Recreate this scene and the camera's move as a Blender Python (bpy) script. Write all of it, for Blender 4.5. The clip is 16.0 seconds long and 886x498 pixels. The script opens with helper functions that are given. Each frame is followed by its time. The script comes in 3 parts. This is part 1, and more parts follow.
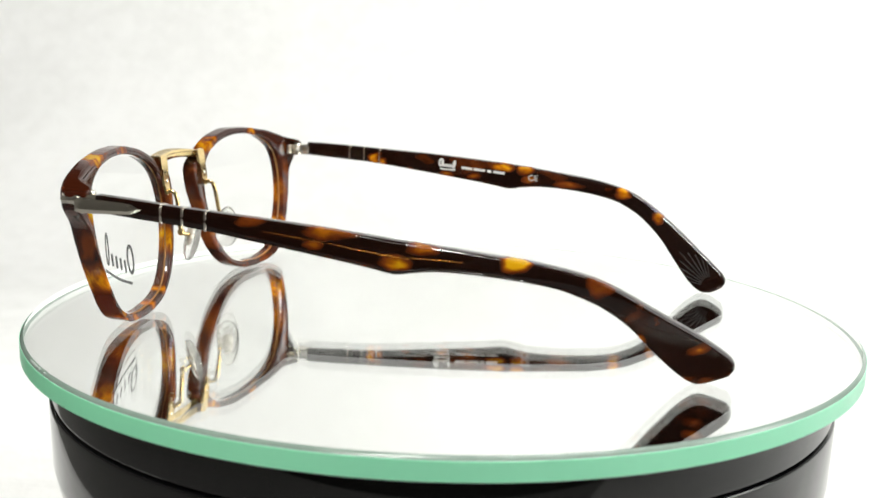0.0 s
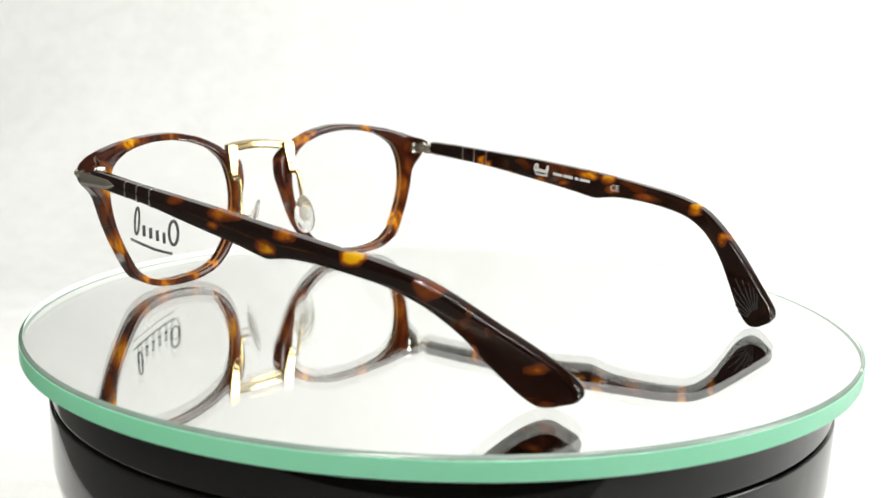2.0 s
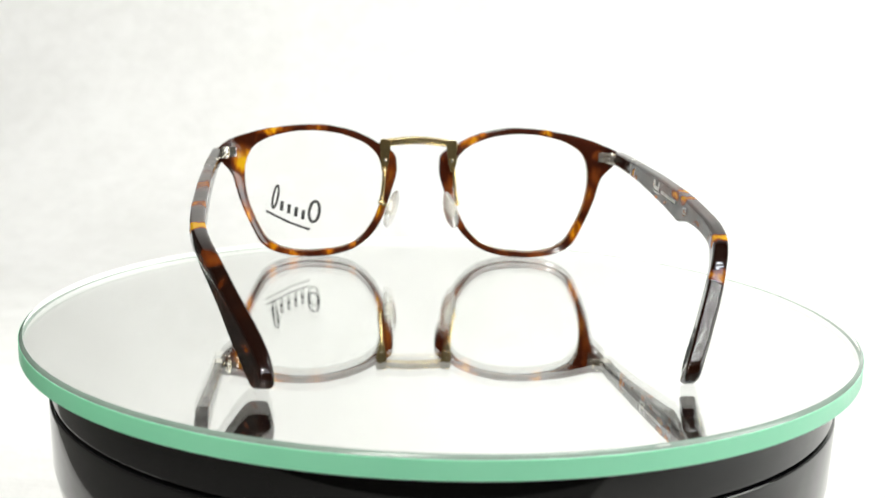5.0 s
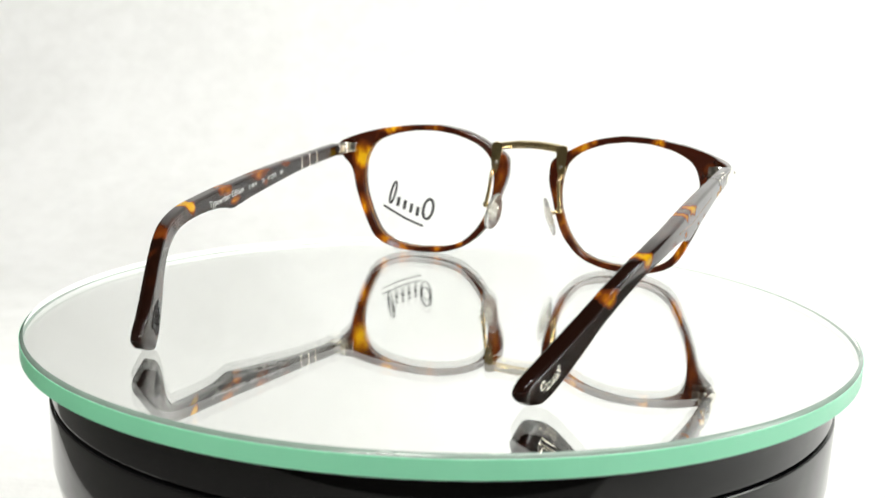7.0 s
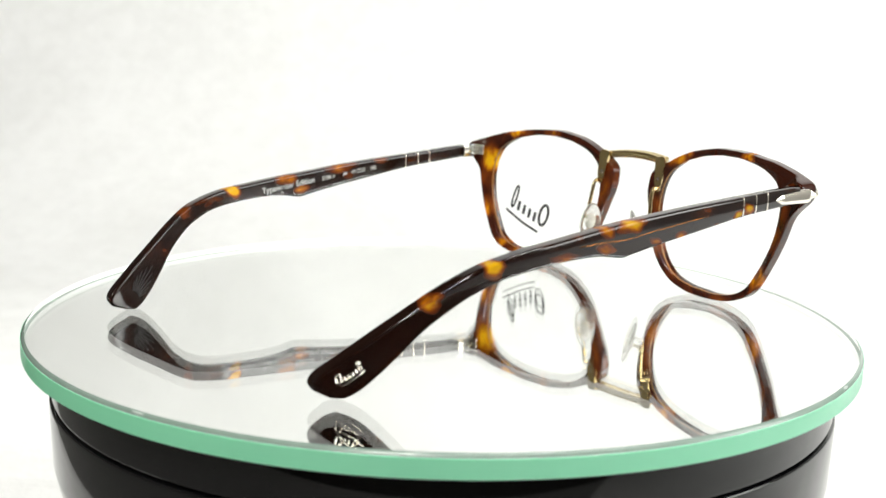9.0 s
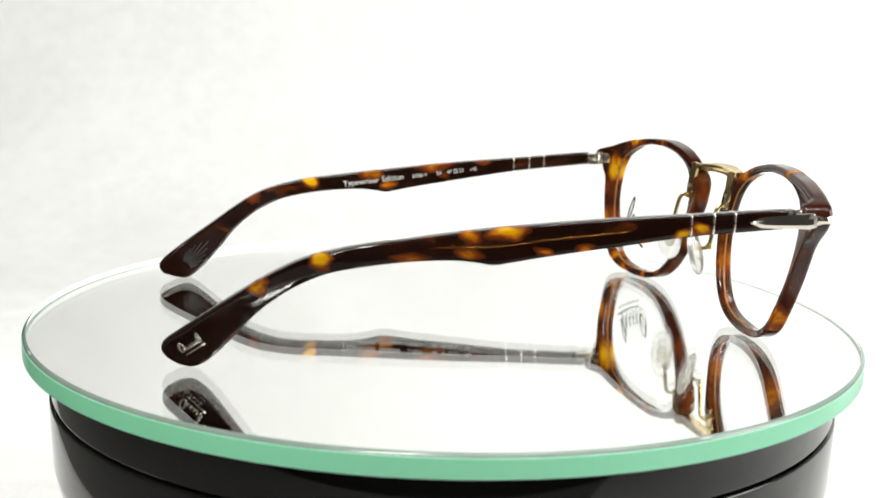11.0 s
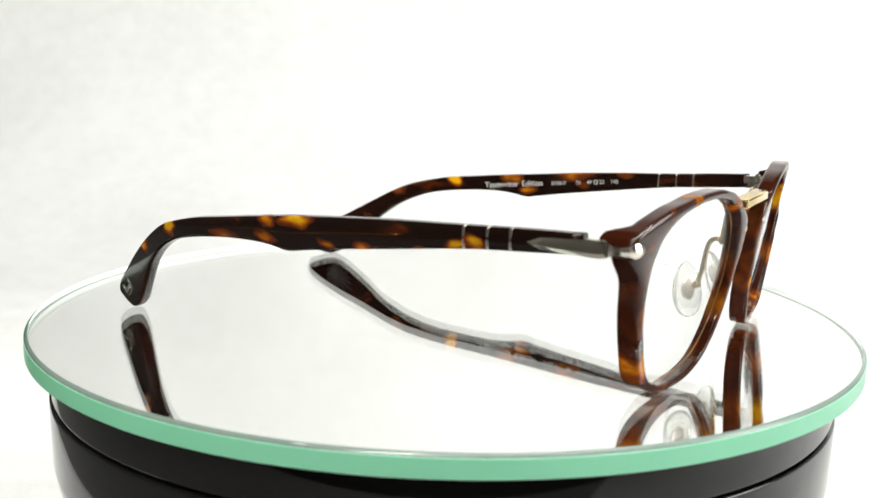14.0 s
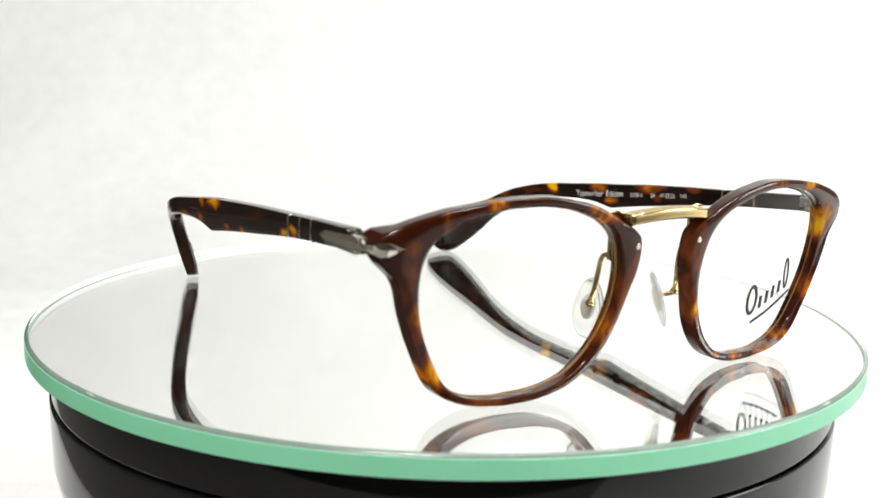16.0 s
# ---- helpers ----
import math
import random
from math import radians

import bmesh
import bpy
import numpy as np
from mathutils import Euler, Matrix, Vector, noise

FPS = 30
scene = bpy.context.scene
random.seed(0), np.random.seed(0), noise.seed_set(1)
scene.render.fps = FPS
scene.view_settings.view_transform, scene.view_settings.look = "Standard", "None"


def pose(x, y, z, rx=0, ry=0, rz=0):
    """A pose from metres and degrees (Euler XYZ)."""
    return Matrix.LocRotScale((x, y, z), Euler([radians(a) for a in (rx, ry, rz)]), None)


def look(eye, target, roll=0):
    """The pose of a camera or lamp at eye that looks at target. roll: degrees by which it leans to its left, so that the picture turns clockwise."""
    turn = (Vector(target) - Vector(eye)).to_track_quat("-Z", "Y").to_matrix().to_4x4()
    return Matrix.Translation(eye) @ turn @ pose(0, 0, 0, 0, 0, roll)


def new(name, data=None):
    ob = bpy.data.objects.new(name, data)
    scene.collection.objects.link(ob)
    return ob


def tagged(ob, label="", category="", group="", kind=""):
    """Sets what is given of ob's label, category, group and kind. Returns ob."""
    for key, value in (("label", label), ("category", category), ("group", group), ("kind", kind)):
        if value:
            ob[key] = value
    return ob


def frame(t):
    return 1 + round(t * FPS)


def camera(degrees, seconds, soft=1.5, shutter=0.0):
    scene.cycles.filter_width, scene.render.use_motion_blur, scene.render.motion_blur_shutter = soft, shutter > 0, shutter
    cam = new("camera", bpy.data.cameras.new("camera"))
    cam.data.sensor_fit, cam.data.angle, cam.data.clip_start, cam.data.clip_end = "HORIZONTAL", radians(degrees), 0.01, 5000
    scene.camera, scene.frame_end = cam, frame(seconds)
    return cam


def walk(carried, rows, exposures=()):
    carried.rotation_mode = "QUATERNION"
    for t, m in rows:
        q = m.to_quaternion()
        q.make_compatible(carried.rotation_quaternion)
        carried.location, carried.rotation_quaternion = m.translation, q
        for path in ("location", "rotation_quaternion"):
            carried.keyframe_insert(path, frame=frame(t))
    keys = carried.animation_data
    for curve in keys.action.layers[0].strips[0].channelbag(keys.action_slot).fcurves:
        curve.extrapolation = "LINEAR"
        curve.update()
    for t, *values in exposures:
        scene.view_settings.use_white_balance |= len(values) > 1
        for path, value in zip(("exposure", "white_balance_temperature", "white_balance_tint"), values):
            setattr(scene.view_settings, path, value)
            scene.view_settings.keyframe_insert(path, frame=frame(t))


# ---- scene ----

# ---- camera: stands still beside the turntable ----
cam = camera(43.77, 16.0)
EYE = Vector((-0.00087, -0.28576, 0.07063))
AIM = EYE + Vector((-0.000007, 0.9822, -0.1878))
cam.data.dof.use_dof = True
cam.data.dof.focus_distance = 0.272
cam.data.dof.aperture_fstop = 24.0
CAM_POSE = look(EYE, AIM, 1.637)
walk(cam, [(0.0, CAM_POSE), (16.0, CAM_POSE)])

# ---- light ----
scene.view_settings.exposure = 0.0
world = bpy.data.worlds.new("studio_world")
scene.world = world
world.use_nodes = True
world.node_tree.nodes["Background"].inputs[0].default_value = (0.9, 0.95, 1.0, 1)
world.node_tree.nodes["Background"].inputs[1].default_value = 0.05


def area_lamp(name, eye, target, size, size_y, watts, colour=(1, 1, 1), shape="RECTANGLE"):
    data = bpy.data.lights.new(name, "AREA")
    data.shape, data.size, data.energy, data.color = shape, size, watts, colour
    if shape in ("RECTANGLE", "ELLIPSE"):
        data.size_y = size_y
    ob = new(name, data)
    ob.matrix_world = look(eye, target)
    return ob


WARM = (0.98, 1.0, 0.972)
# eye, target, diodes across and along, their spacing and half size in mm, watts
LED_PANELS = [((0.38, -0.02, 1.08), (0.06, 0.36, 0), 9, 7, 68, 7.5, 8.0), ((-0.25, -1.0, 1.3), (0, 0.1, 0), 6, 3, 90, 9, 4.3)]
area_lamp("softbox_lamp_side", (1.05, -0.10, 0.50), (0, 0.30, 0.05), 0.5, 0.7, 8.6, WARM)
area_lamp("spot_lamp_front", (-0.30, -0.95, 0.85), (0, 0, 0), 0.12, 0.12, 6.2, (1, 0.98, 0.92), "DISK")
area_lamp("spot_lamp_back", (-0.12, -0.55, 1.15), (0, 0, 0), 0.12, 0.12, 7.4, (1, 0.98, 0.92), "DISK")

# ---- materials ----


class Nodes:
    """A small node builder for one material."""

    def __init__(self, name):
        self.mat = bpy.data.materials.new(name)
        self.mat.use_nodes = True
        self.tree = self.mat.node_tree
        self.tree.nodes.clear()
        self.out = self.add("ShaderNodeOutputMaterial")

    def add(self, kind, **values):
        n = self.tree.nodes.new(kind)
        for key, value in values.items():
            setattr(n, key, value)
        return n

    def link(self, a, b):
        self.tree.links.new(a, b)

    def val(self, socket, x):
        if isinstance(x, bpy.types.NodeSocket):
            self.link(x, socket)
        else:
            socket.default_value = x

    def math(self, op, a, b=0.0, clamp=False):
        n = self.add("ShaderNodeMath", operation=op, use_clamp=clamp)
        self.val(n.inputs[0], a)
        self.val(n.inputs[1], b)
        return n.outputs[0]

    def ramp(self, x, lo, hi, a=0.0, b=1.0):
        n = self.add("ShaderNodeMapRange", interpolation_type="SMOOTHSTEP")
        self.val(n.inputs[0], x)
        for i, value in enumerate((lo, hi, a, b)):
            n.inputs[1 + i].default_value = value
        return n.outputs[0]

    def mix(self, fac, a, b):
        n = self.add("ShaderNodeMix", data_type="RGBA")
        self.val(n.inputs[0], fac)
        self.val(n.inputs[6], (*a, 1) if isinstance(a, tuple) else a)
        self.val(n.inputs[7], (*b, 1) if isinstance(b, tuple) else b)
        return n.outputs[2]

    def noise(self, scale, detail=3.0, rough=0.5, vector=None, distortion=0.0):
        n = self.add("ShaderNodeTexNoise")
        n.inputs["Scale"].default_value = scale
        n.inputs["Detail"].default_value = detail
        n.inputs["Roughness"].default_value = rough
        n.inputs["Distortion"].default_value = distortion
        self.link(vector if vector is not None else self.coords(), n.inputs["Vector"])
        return n.outputs["Fac"]

    def coords(self):
        return self.add("ShaderNodeTexCoord").outputs["Object"]

    def bump(self, height, strength, distance):
        n = self.add("ShaderNodeBump")
        n.inputs["Strength"].default_value = strength
        n.inputs["Distance"].default_value = distance
        self.link(height, n.inputs["Height"])
        return n.outputs["Normal"]

    def principled(self, colour, rough, metal=0.0, **more):
        n = self.add("ShaderNodeBsdfPrincipled")
        self.val(n.inputs["Base Color"], (*colour, 1) if isinstance(colour, tuple) else colour)
        self.val(n.inputs["Roughness"], rough)
        n.inputs["Metallic"].default_value = metal
        for key, value in more.items():
            self.val(n.inputs[key.replace("_", " ")], value)
        return n

    def done(self, shader):
        self.link(shader.outputs[0], self.out.inputs[0])
        return self.mat


def plain(name, colour, rough, metal=0.0, spread=0.06, scale=400.0, ior=1.5):
    """Colour and roughness with a fine and a coarse variation."""
    n = Nodes(name)
    fine, coarse = n.noise(scale, 4), n.noise(scale / 12, 2)
    both = n.math("ADD", n.math("MULTIPLY", fine, 0.5), n.math("MULTIPLY", coarse, 0.5))
    lo = tuple(c * (1 - spread) for c in colour)
    hi = tuple(min(1, c * (1 + spread)) for c in colour)
    col = n.mix(both, lo, hi)
    r = n.ramp(both, 0.3, 0.7, rough * 0.8, min(1, rough * 1.25))
    return n.done(n.principled(col, r, metal, IOR=ior))


def tortoise(name, blobs, cloud=0.37, stretch=(1.0, 0.45, 1.0), dark=(0.0085, 0.0022, 0.0011)):
    """Dark brown acetate with amber clouds. blobs: centre y or x, z in mm by axis, the two half sizes and the strength."""
    n = Nodes(name)
    obj = n.coords()
    wob = n.add("ShaderNodeTexNoise")
    wob.inputs["Scale"].default_value = 150
    wob.inputs["Detail"].default_value = 3.0
    scaled = n.add("ShaderNodeVectorMath", operation="MULTIPLY")
    n.link(obj, scaled.inputs[0])
    scaled.inputs[1].default_value = stretch
    n.link(scaled.outputs[0], wob.inputs["Vector"])
    shift = n.add("ShaderNodeVectorMath", operation="MULTIPLY_ADD")
    n.link(wob.outputs["Color"], shift.inputs[0])
    shift.inputs[1].default_value = (0.006, 0.010, 0.005)
    n.link(obj, shift.inputs[2])
    moved = n.add("ShaderNodeVectorMath", operation="SUBTRACT")
    n.link(shift.outputs[0], moved.inputs[0])
    moved.inputs[1].default_value = (0.003, 0.005, 0.0025)
    grain = n.add("ShaderNodeVectorMath", operation="MULTIPLY")
    n.link(moved.outputs[0], grain.inputs[0])
    grain.inputs[1].default_value = stretch
    total = None
    for centre, size, strength in blobs:
        a = n.add("ShaderNodeVectorMath", operation="SUBTRACT")
        n.link(moved.outputs[0], a.inputs[0])
        a.inputs[1].default_value = tuple(c * 0.001 for c in centre)
        b = n.add("ShaderNodeVectorMath", operation="MULTIPLY")
        n.link(a.outputs[0], b.inputs[0])
        b.inputs[1].default_value = tuple(1000.0 / s if s else 0.0 for s in size)
        c = n.add("ShaderNodeVectorMath", operation="LENGTH")
        n.link(b.outputs[0], c.inputs[0])
        one = n.ramp(c.outputs["Value"], 0.2, 1.3, strength, 0.0)
        total = one if total is None else n.math("MAXIMUM", total, one)
    clouds = n.ramp(n.noise(110, 2, 0.5, grain.outputs[0]), 0.5, 0.78, 0.0, cloud)
    fleck = n.ramp(n.noise(420, 2, 0.5, grain.outputs[0]), 0.3, 0.68, 0.6, 1.12)
    total = n.math("MULTIPLY", n.math("MAXIMUM", total, clouds), fleck, True)
    red = n.mix(n.ramp(total, 0.02, 0.36), dark, (0.15, 0.032, 0.005))
    orange = n.mix(n.ramp(total, 0.30, 0.68), red, (0.64, 0.20, 0.005))
    col = n.mix(n.ramp(total, 0.55, 0.95), orange, (1.0, 0.6, 0.012))
    body = n.principled(col, 0.09, 0.0, Coat_Weight=0.0)
    body.inputs["IOR"].default_value = 1.5
    glow = n.add("ShaderNodeBsdfTranslucent")
    n.link(col, glow.inputs[0])
    both = n.add("ShaderNodeMixShader")
    n.link(n.ramp(total, 0.08, 0.65, 0.07, 0.58), both.inputs[0])
    n.link(body.outputs[0], both.inputs[1])
    n.link(glow.outputs[0], both.inputs[2])
    return n.done(both)


def mat_glass():
    n = Nodes("float_glass")
    g = n.add("ShaderNodeBsdfGlass")
    g.inputs["Color"].default_value = (0.996, 1.0, 0.996, 1)
    g.inputs["Roughness"].default_value = 0.0
    g.inputs["IOR"].default_value = 1.52
    return n.done(g)


def mat_edge():
    n = Nodes("ground_glass_edge")
    col = n.mix(n.noise(60, 3), (0.33, 0.85, 0.57), (0.40, 0.91, 0.64))
    face = n.principled(col, n.ramp(n.noise(900, 3), 0.3, 0.7, 0.16, 0.26), 0.0, IOR=1.6)
    lit = n.add("ShaderNodeBsdfTranslucent")
    n.link(col, lit.inputs[0])
    m = n.add("ShaderNodeMixShader")
    m.inputs[0].default_value = 0.25
    n.link(face.outputs[0], m.inputs[1])
    n.link(lit.outputs[0], m.inputs[2])
    return n.done(m)


def ground_edge():
    n = Nodes("ground_lens_edge")
    col = n.mix(n.noise(90, 3), (0.26, 0.10, 0.02), (0.52, 0.27, 0.08))
    face = n.principled(col, 0.3)
    lit = n.add("ShaderNodeBsdfTranslucent")
    n.link(col, lit.inputs[0])
    m = n.add("ShaderNodeMixShader")
    m.inputs[0].default_value = 0.5
    n.link(face.outputs[0], m.inputs[1])
    n.link(lit.outputs[0], m.inputs[2])
    return n.done(m)


def mat_bevel():
    n = Nodes("ground_glass_bevel")
    col = n.mix(n.noise(120, 4), (0.16, 0.225, 0.19), (0.25, 0.32, 0.275))
    return n.done(n.principled(col, 0.22))


def mat_solid(name, tint, ior, rough):
    n = Nodes(name)
    g = n.add("ShaderNodeBsdfGlass")
    g.inputs["Color"].default_value = (*tint, 1)
    g.inputs["Roughness"].default_value = rough
    g.inputs["IOR"].default_value = ior
    return n.done(g)


def mat_silicone():
    """Clear silicone with a slight milkiness."""
    n = Nodes("clear_silicone")
    g = n.add("ShaderNodeBsdfGlass")
    g.inputs["Color"].default_value = (0.97, 0.97, 0.96, 1)
    g.inputs["Roughness"].default_value = 0.02
    g.inputs["IOR"].default_value = 1.33
    milk = n.add("ShaderNodeBsdfTranslucent")
    milk.inputs[0].default_value = (0.88, 0.87, 0.85, 1)
    m = n.add("ShaderNodeMixShader")
    n.link(n.ramp(n.noise(300, 2), 0.3, 0.7, 0.12, 0.22), m.inputs[0])
    n.link(g.outputs[0], m.inputs[1])
    n.link(milk.outputs[0], m.inputs[2])
    return n.done(m)


def mat_mirror():
    n = Nodes("silvered_mirror")
    return n.done(n.principled((0.99, 0.995, 0.985), 0.01, 1.0))


def mat_paper():
    n = Nodes("white_paper")
    big = n.noise(5, 4, 0.6)
    fine = n.noise(60, 5, 0.65)
    both = n.math("ADD", n.math("MULTIPLY", big, 0.6), n.math("MULTIPLY", fine, 0.4))
    col = n.mix(n.ramp(both, 0.3, 0.7), (0.755, 0.755, 0.745), (0.86, 0.86, 0.855))
    b = n.principled(col, 0.85)
    n.link(n.bump(fine, 0.28, 0.003), b.inputs["Normal"])
    return n.done(b)


GLASS, EDGE, MIRROR, PAPER = mat_glass(), mat_edge(), mat_mirror(), mat_paper()
BLACK = plain("black_gloss_plastic", (0.004, 0.004, 0.0045), 0.06, 0.0, 0.2, 300, 1.52)
GROOVE = plain("black_matt_groove", (0.004, 0.004, 0.004), 0.7)
GOLD = plain("pale_gold_metal", (0.84, 0.64, 0.31), 0.14, 1.0)
SILVER = plain("polished_silver_metal", (0.92, 0.87, 0.77), 0.09, 1.0)
LENS = mat_solid("demo_lens", (0.995, 0.998, 0.995), 1.12, 0.0)
PAD = mat_silicone()
BEVEL = mat_bevel()
CHIP = plain("pale_glass_chip", (0.42, 0.47, 0.44), 0.4)
FROST = plain("frosted_glass_wall", (0.80, 0.84, 0.81), 0.4, 0.0, 0.03, 200)
LENS_EDGE = ground_edge()
CORE = plain("pale_pad_core", (0.62, 0.59, 0.54), 0.25, 0.5)
WIRE = plain("amber_wire", (0.30, 0.115, 0.022), 0.22, 1.0)
RAY = plain("engraved_dark", (0.005, 0.004, 0.004), 0.65)
INK = plain("black_print", (0.012, 0.012, 0.012), 0.5)
PRINT = plain("white_print", (0.5, 0.5, 0.48), 0.5)
WALL = plain("dark_grey_wall_paint", (0.12, 0.115, 0.105), 0.8, 0.0, 0.05, 40)
TABLE = plain("grey_table_laminate", (0.15, 0.147, 0.14), 0.6, 0.0, 0.15, 90)
PALE = plain("white_wall_paint", (0.76, 0.755, 0.74), 0.8, 0.0, 0.03, 40)
DARK = plain("grey_carpet", (0.10, 0.10, 0.10), 0.95, 0.0, 0.2, 60)

LEFT_BLOBS = [((0, 10, 31), (0, 7, 1.8), 0.52), ((0, -4, 25.5), (0, 3.6, 1.6), 0.78), ((0, -11, 29), (0, 4.5, 2.2), 0.58),
              ((0, -29.5, 26.8), (0, 3.2, 2.6), 1.25), ((0, 13, 28), (0, 3, 1.6), 0.4), ((-48, -67.5, 8.5), (2.4, 2.6, 1.6), 0.5), ((-53.5, -57.5, 15), (2.4, 1.2, 2.4), 0.55), ((-53.5, -54, 10.5), (2.4, 2, 2), 0.5),
              ((0, -46, 22), (0, 3, 3), 0.32), ((0, 27, 32), (0, 4, 1.5), 0.35)]
RIGHT_BLOBS = [((0, 38.8, 32), (0, 2.4, 2.2), 0.9), ((0, 35.8, 31), (0, 1.6, 1.4), 0.85), ((0, -10, 31), (0, 3, 1.6), 0.75), ((0, -2, 31.5), (0, 4.6, 1.6), 1.0),
               ((0, -11, 28), (0, 3, 1.3), 0.5), ((0, 16, 28.5), (0, 3, 1.2), 0.6), ((0, 5, 27.5), (0, 2.5, 1.2), 0.5),
               ((0, -40.5, 26.3), (0, 2.5, 2.3), 1.0), ((0, -52, 19.5), (0, 2.2, 2.5), 0.75), ((0, -23, 27), (0, 5, 1.5), 0.4),
               ((0, 28, 29.5), (0, 2, 1), 0.35), ((0, 22, 33), (0, 5, 1.2), 0.2)]
RIM_LEFT_BLOBS = [((-56, 0, 31), (3.5, 0, 5), 0.9), ((-47, 0, 40.5), (5, 0, 2), 0.9), ((-33, 0, 41), (4, 0, 2), 0.45),
                  ((-40, 0, 1), (4, 0, 2), 0.6), ((-29, 0, 1.5), (3, 0, 2), 0.55), ((-55, 0, 14), (2.5, 0, 5), 0.65),
                  ((-13, 0, 16), (3, 0, 5), 0.75), ((-47, 0, 4), (3, 0, 2), 0.6), ((-22, 0, 4.5), (2, 0, 2), 0.75)]
RIM_RIGHT_BLOBS = [((17, 0, 38), (5, 0, 3), 0.7), ((42, 0, 40.5), (3, 0, 2), 0.8), ((52, 0, 9), (3, 0, 6), 0.75),
                   ((55, 0, 20), (2.5, 0, 5), 0.6), ((40, 0, 1), (5, 0, 2), 0.35), ((13, 0, 14), (3, 0, 6), 0.5),
                   ((21, 0, 39.5), (3, 0, 2), 0.5), ((58, 0, 34), (2, 0, 2), 0.35)]
TORT_L, TORT_R = tortoise("tortoise_acetate_temple_l", LEFT_BLOBS, 0.25), tortoise("tortoise_acetate_temple_r", RIGHT_BLOBS, 0.25)
RIM_L, RIM_R = tortoise("tortoise_acetate_rim_l", RIM_LEFT_BLOBS, 0.36, (1.3, 1.0, 0.5), (0.036, 0.0066, 0.002)), tortoise("tortoise_acetate_rim_r", RIM_RIGHT_BLOBS, 0.36, (1.3, 1.0, 0.5), (0.036, 0.0066, 0.002))

# ---- mesh helpers (all lengths in millimetres) ----


def part(name, bm, material, parent, label="", smooth=True):
    bmesh.ops.recalc_face_normals(bm, faces=bm.faces[:])
    bm.transform(Matrix.Scale(0.001, 4))
    mesh = bpy.data.meshes.new(name)
    for f in bm.faces:
        f.smooth = smooth
    bm.to_mesh(mesh)
    bm.free()
    for m in material if isinstance(material, (list, tuple)) else [material]:
        mesh.materials.append(m)
    ob = new(name, mesh)
    ob.parent = parent
    return tagged(ob, label)


def add_loft(bm, rings, close=False, caps=True):
    """Joins rings of equally many points."""
    made = [[bm.verts.new(p) for p in ring] for ring in rings]
    n = len(made[0])
    pairs = list(zip(made, made[1:])) + ([(made[-1], made[0])] if close else [])
    for a, b in pairs:
        for i in range(n):
            bm.faces.new((a[i], a[(i + 1) % n], b[(i + 1) % n], b[i]))
    if caps and not close:
        bm.faces.new(made[0][::-1])
        bm.faces.new(made[-1])
    return made


def add_lathe(bm, profile, n, centre=(0, 0), close_profile=False):
    rings = []
    for i in range(n):
        a = 2 * math.pi * i / n
        rings.append([(centre[0] + r * math.cos(a), centre[1] + r * math.sin(a), z) for r, z in profile])
    made = [[bm.verts.new(p) for p in ring] for ring in rings]
    m = len(profile)
    faces = []
    for i in range(n):
        a, b = made[i], made[(i + 1) % n]
        for j in range(m if close_profile else m - 1):
            faces.append((j, bm.faces.new((a[j], b[j], b[(j + 1) % m], a[(j + 1) % m]))))
    return made, faces


def add_tube(bm, points, radius, n=10, flat=1.0):
    pts = [Vector(p) for p in points]
    rings, side = [], None
    for i, p in enumerate(pts):
        d = (pts[min(i + 1, len(pts) - 1)] - pts[max(i - 1, 0)]).normalized()
        if side is None:
            side = d.orthogonal().normalized()
        side = (side - d * side.dot(d)).normalized()
        up = d.cross(side)
        rings.append([p + radius * (math.cos(2 * math.pi * k / n) * side + flat * math.sin(2 * math.pi * k / n) * up) for k in range(n)])
    add_loft(bm, rings)


def spline(points, per=6):
    """A smooth line through a few points."""
    p = [np.array(q, float) for q in points]
    p = [2 * p[0] - p[1]] + p + [2 * p[-1] - p[-2]]
    out = []
    for i in range(1, len(p) - 2):
        for k in range(per):
            t = k / per
            a, b, c, d = p[i - 1:i + 3]
            out.append(0.5 * (2 * b + (c - a) * t + (2 * a - 5 * b + 4 * c - d) * t * t + (3 * b - a - 3 * c + d) * t ** 3))
    return out + [p[-2]]


def add_box(bm, lo, hi, bevel=0.0, turn=None):
    made = bmesh.ops.create_cube(bm, size=1.0)["verts"]
    lo, hi = Vector(lo), Vector(hi)
    for v in made:
        v.co = Vector([(a + b) / 2 + c * (b - a) for a, b, c in zip(lo, hi, v.co)])
    if bevel:
        edges = list({e for v in made for e in v.link_edges})
        bmesh.ops.bevel(bm, geom=edges, offset=bevel, segments=2, affect="EDGES", profile=0.5)
    return made


def add_ball(bm, centre, size, n=12):
    m = Matrix.Translation(centre) @ Matrix.Diagonal((*size, 1))
    bmesh.ops.create_uvsphere(bm, u_segments=n * 2, v_segments=n, radius=1.0, matrix=m)


def add_plate(bm, outline, at, thick):
    """A flat outline pulled to a thickness. at(u, v, w) gives the place."""
    a = [bm.verts.new(at(u, v, 0)) for u, v in outline]
    b = [bm.verts.new(at(u, v, thick)) for u, v in outline]
    bm.faces.new(a[::-1])
    bm.faces.new(b)
    n = len(a)
    for i in range(n):
        bm.faces.new((a[i], a[(i + 1) % n], b[(i + 1) % n], b[i]))


# ---- the setting ----


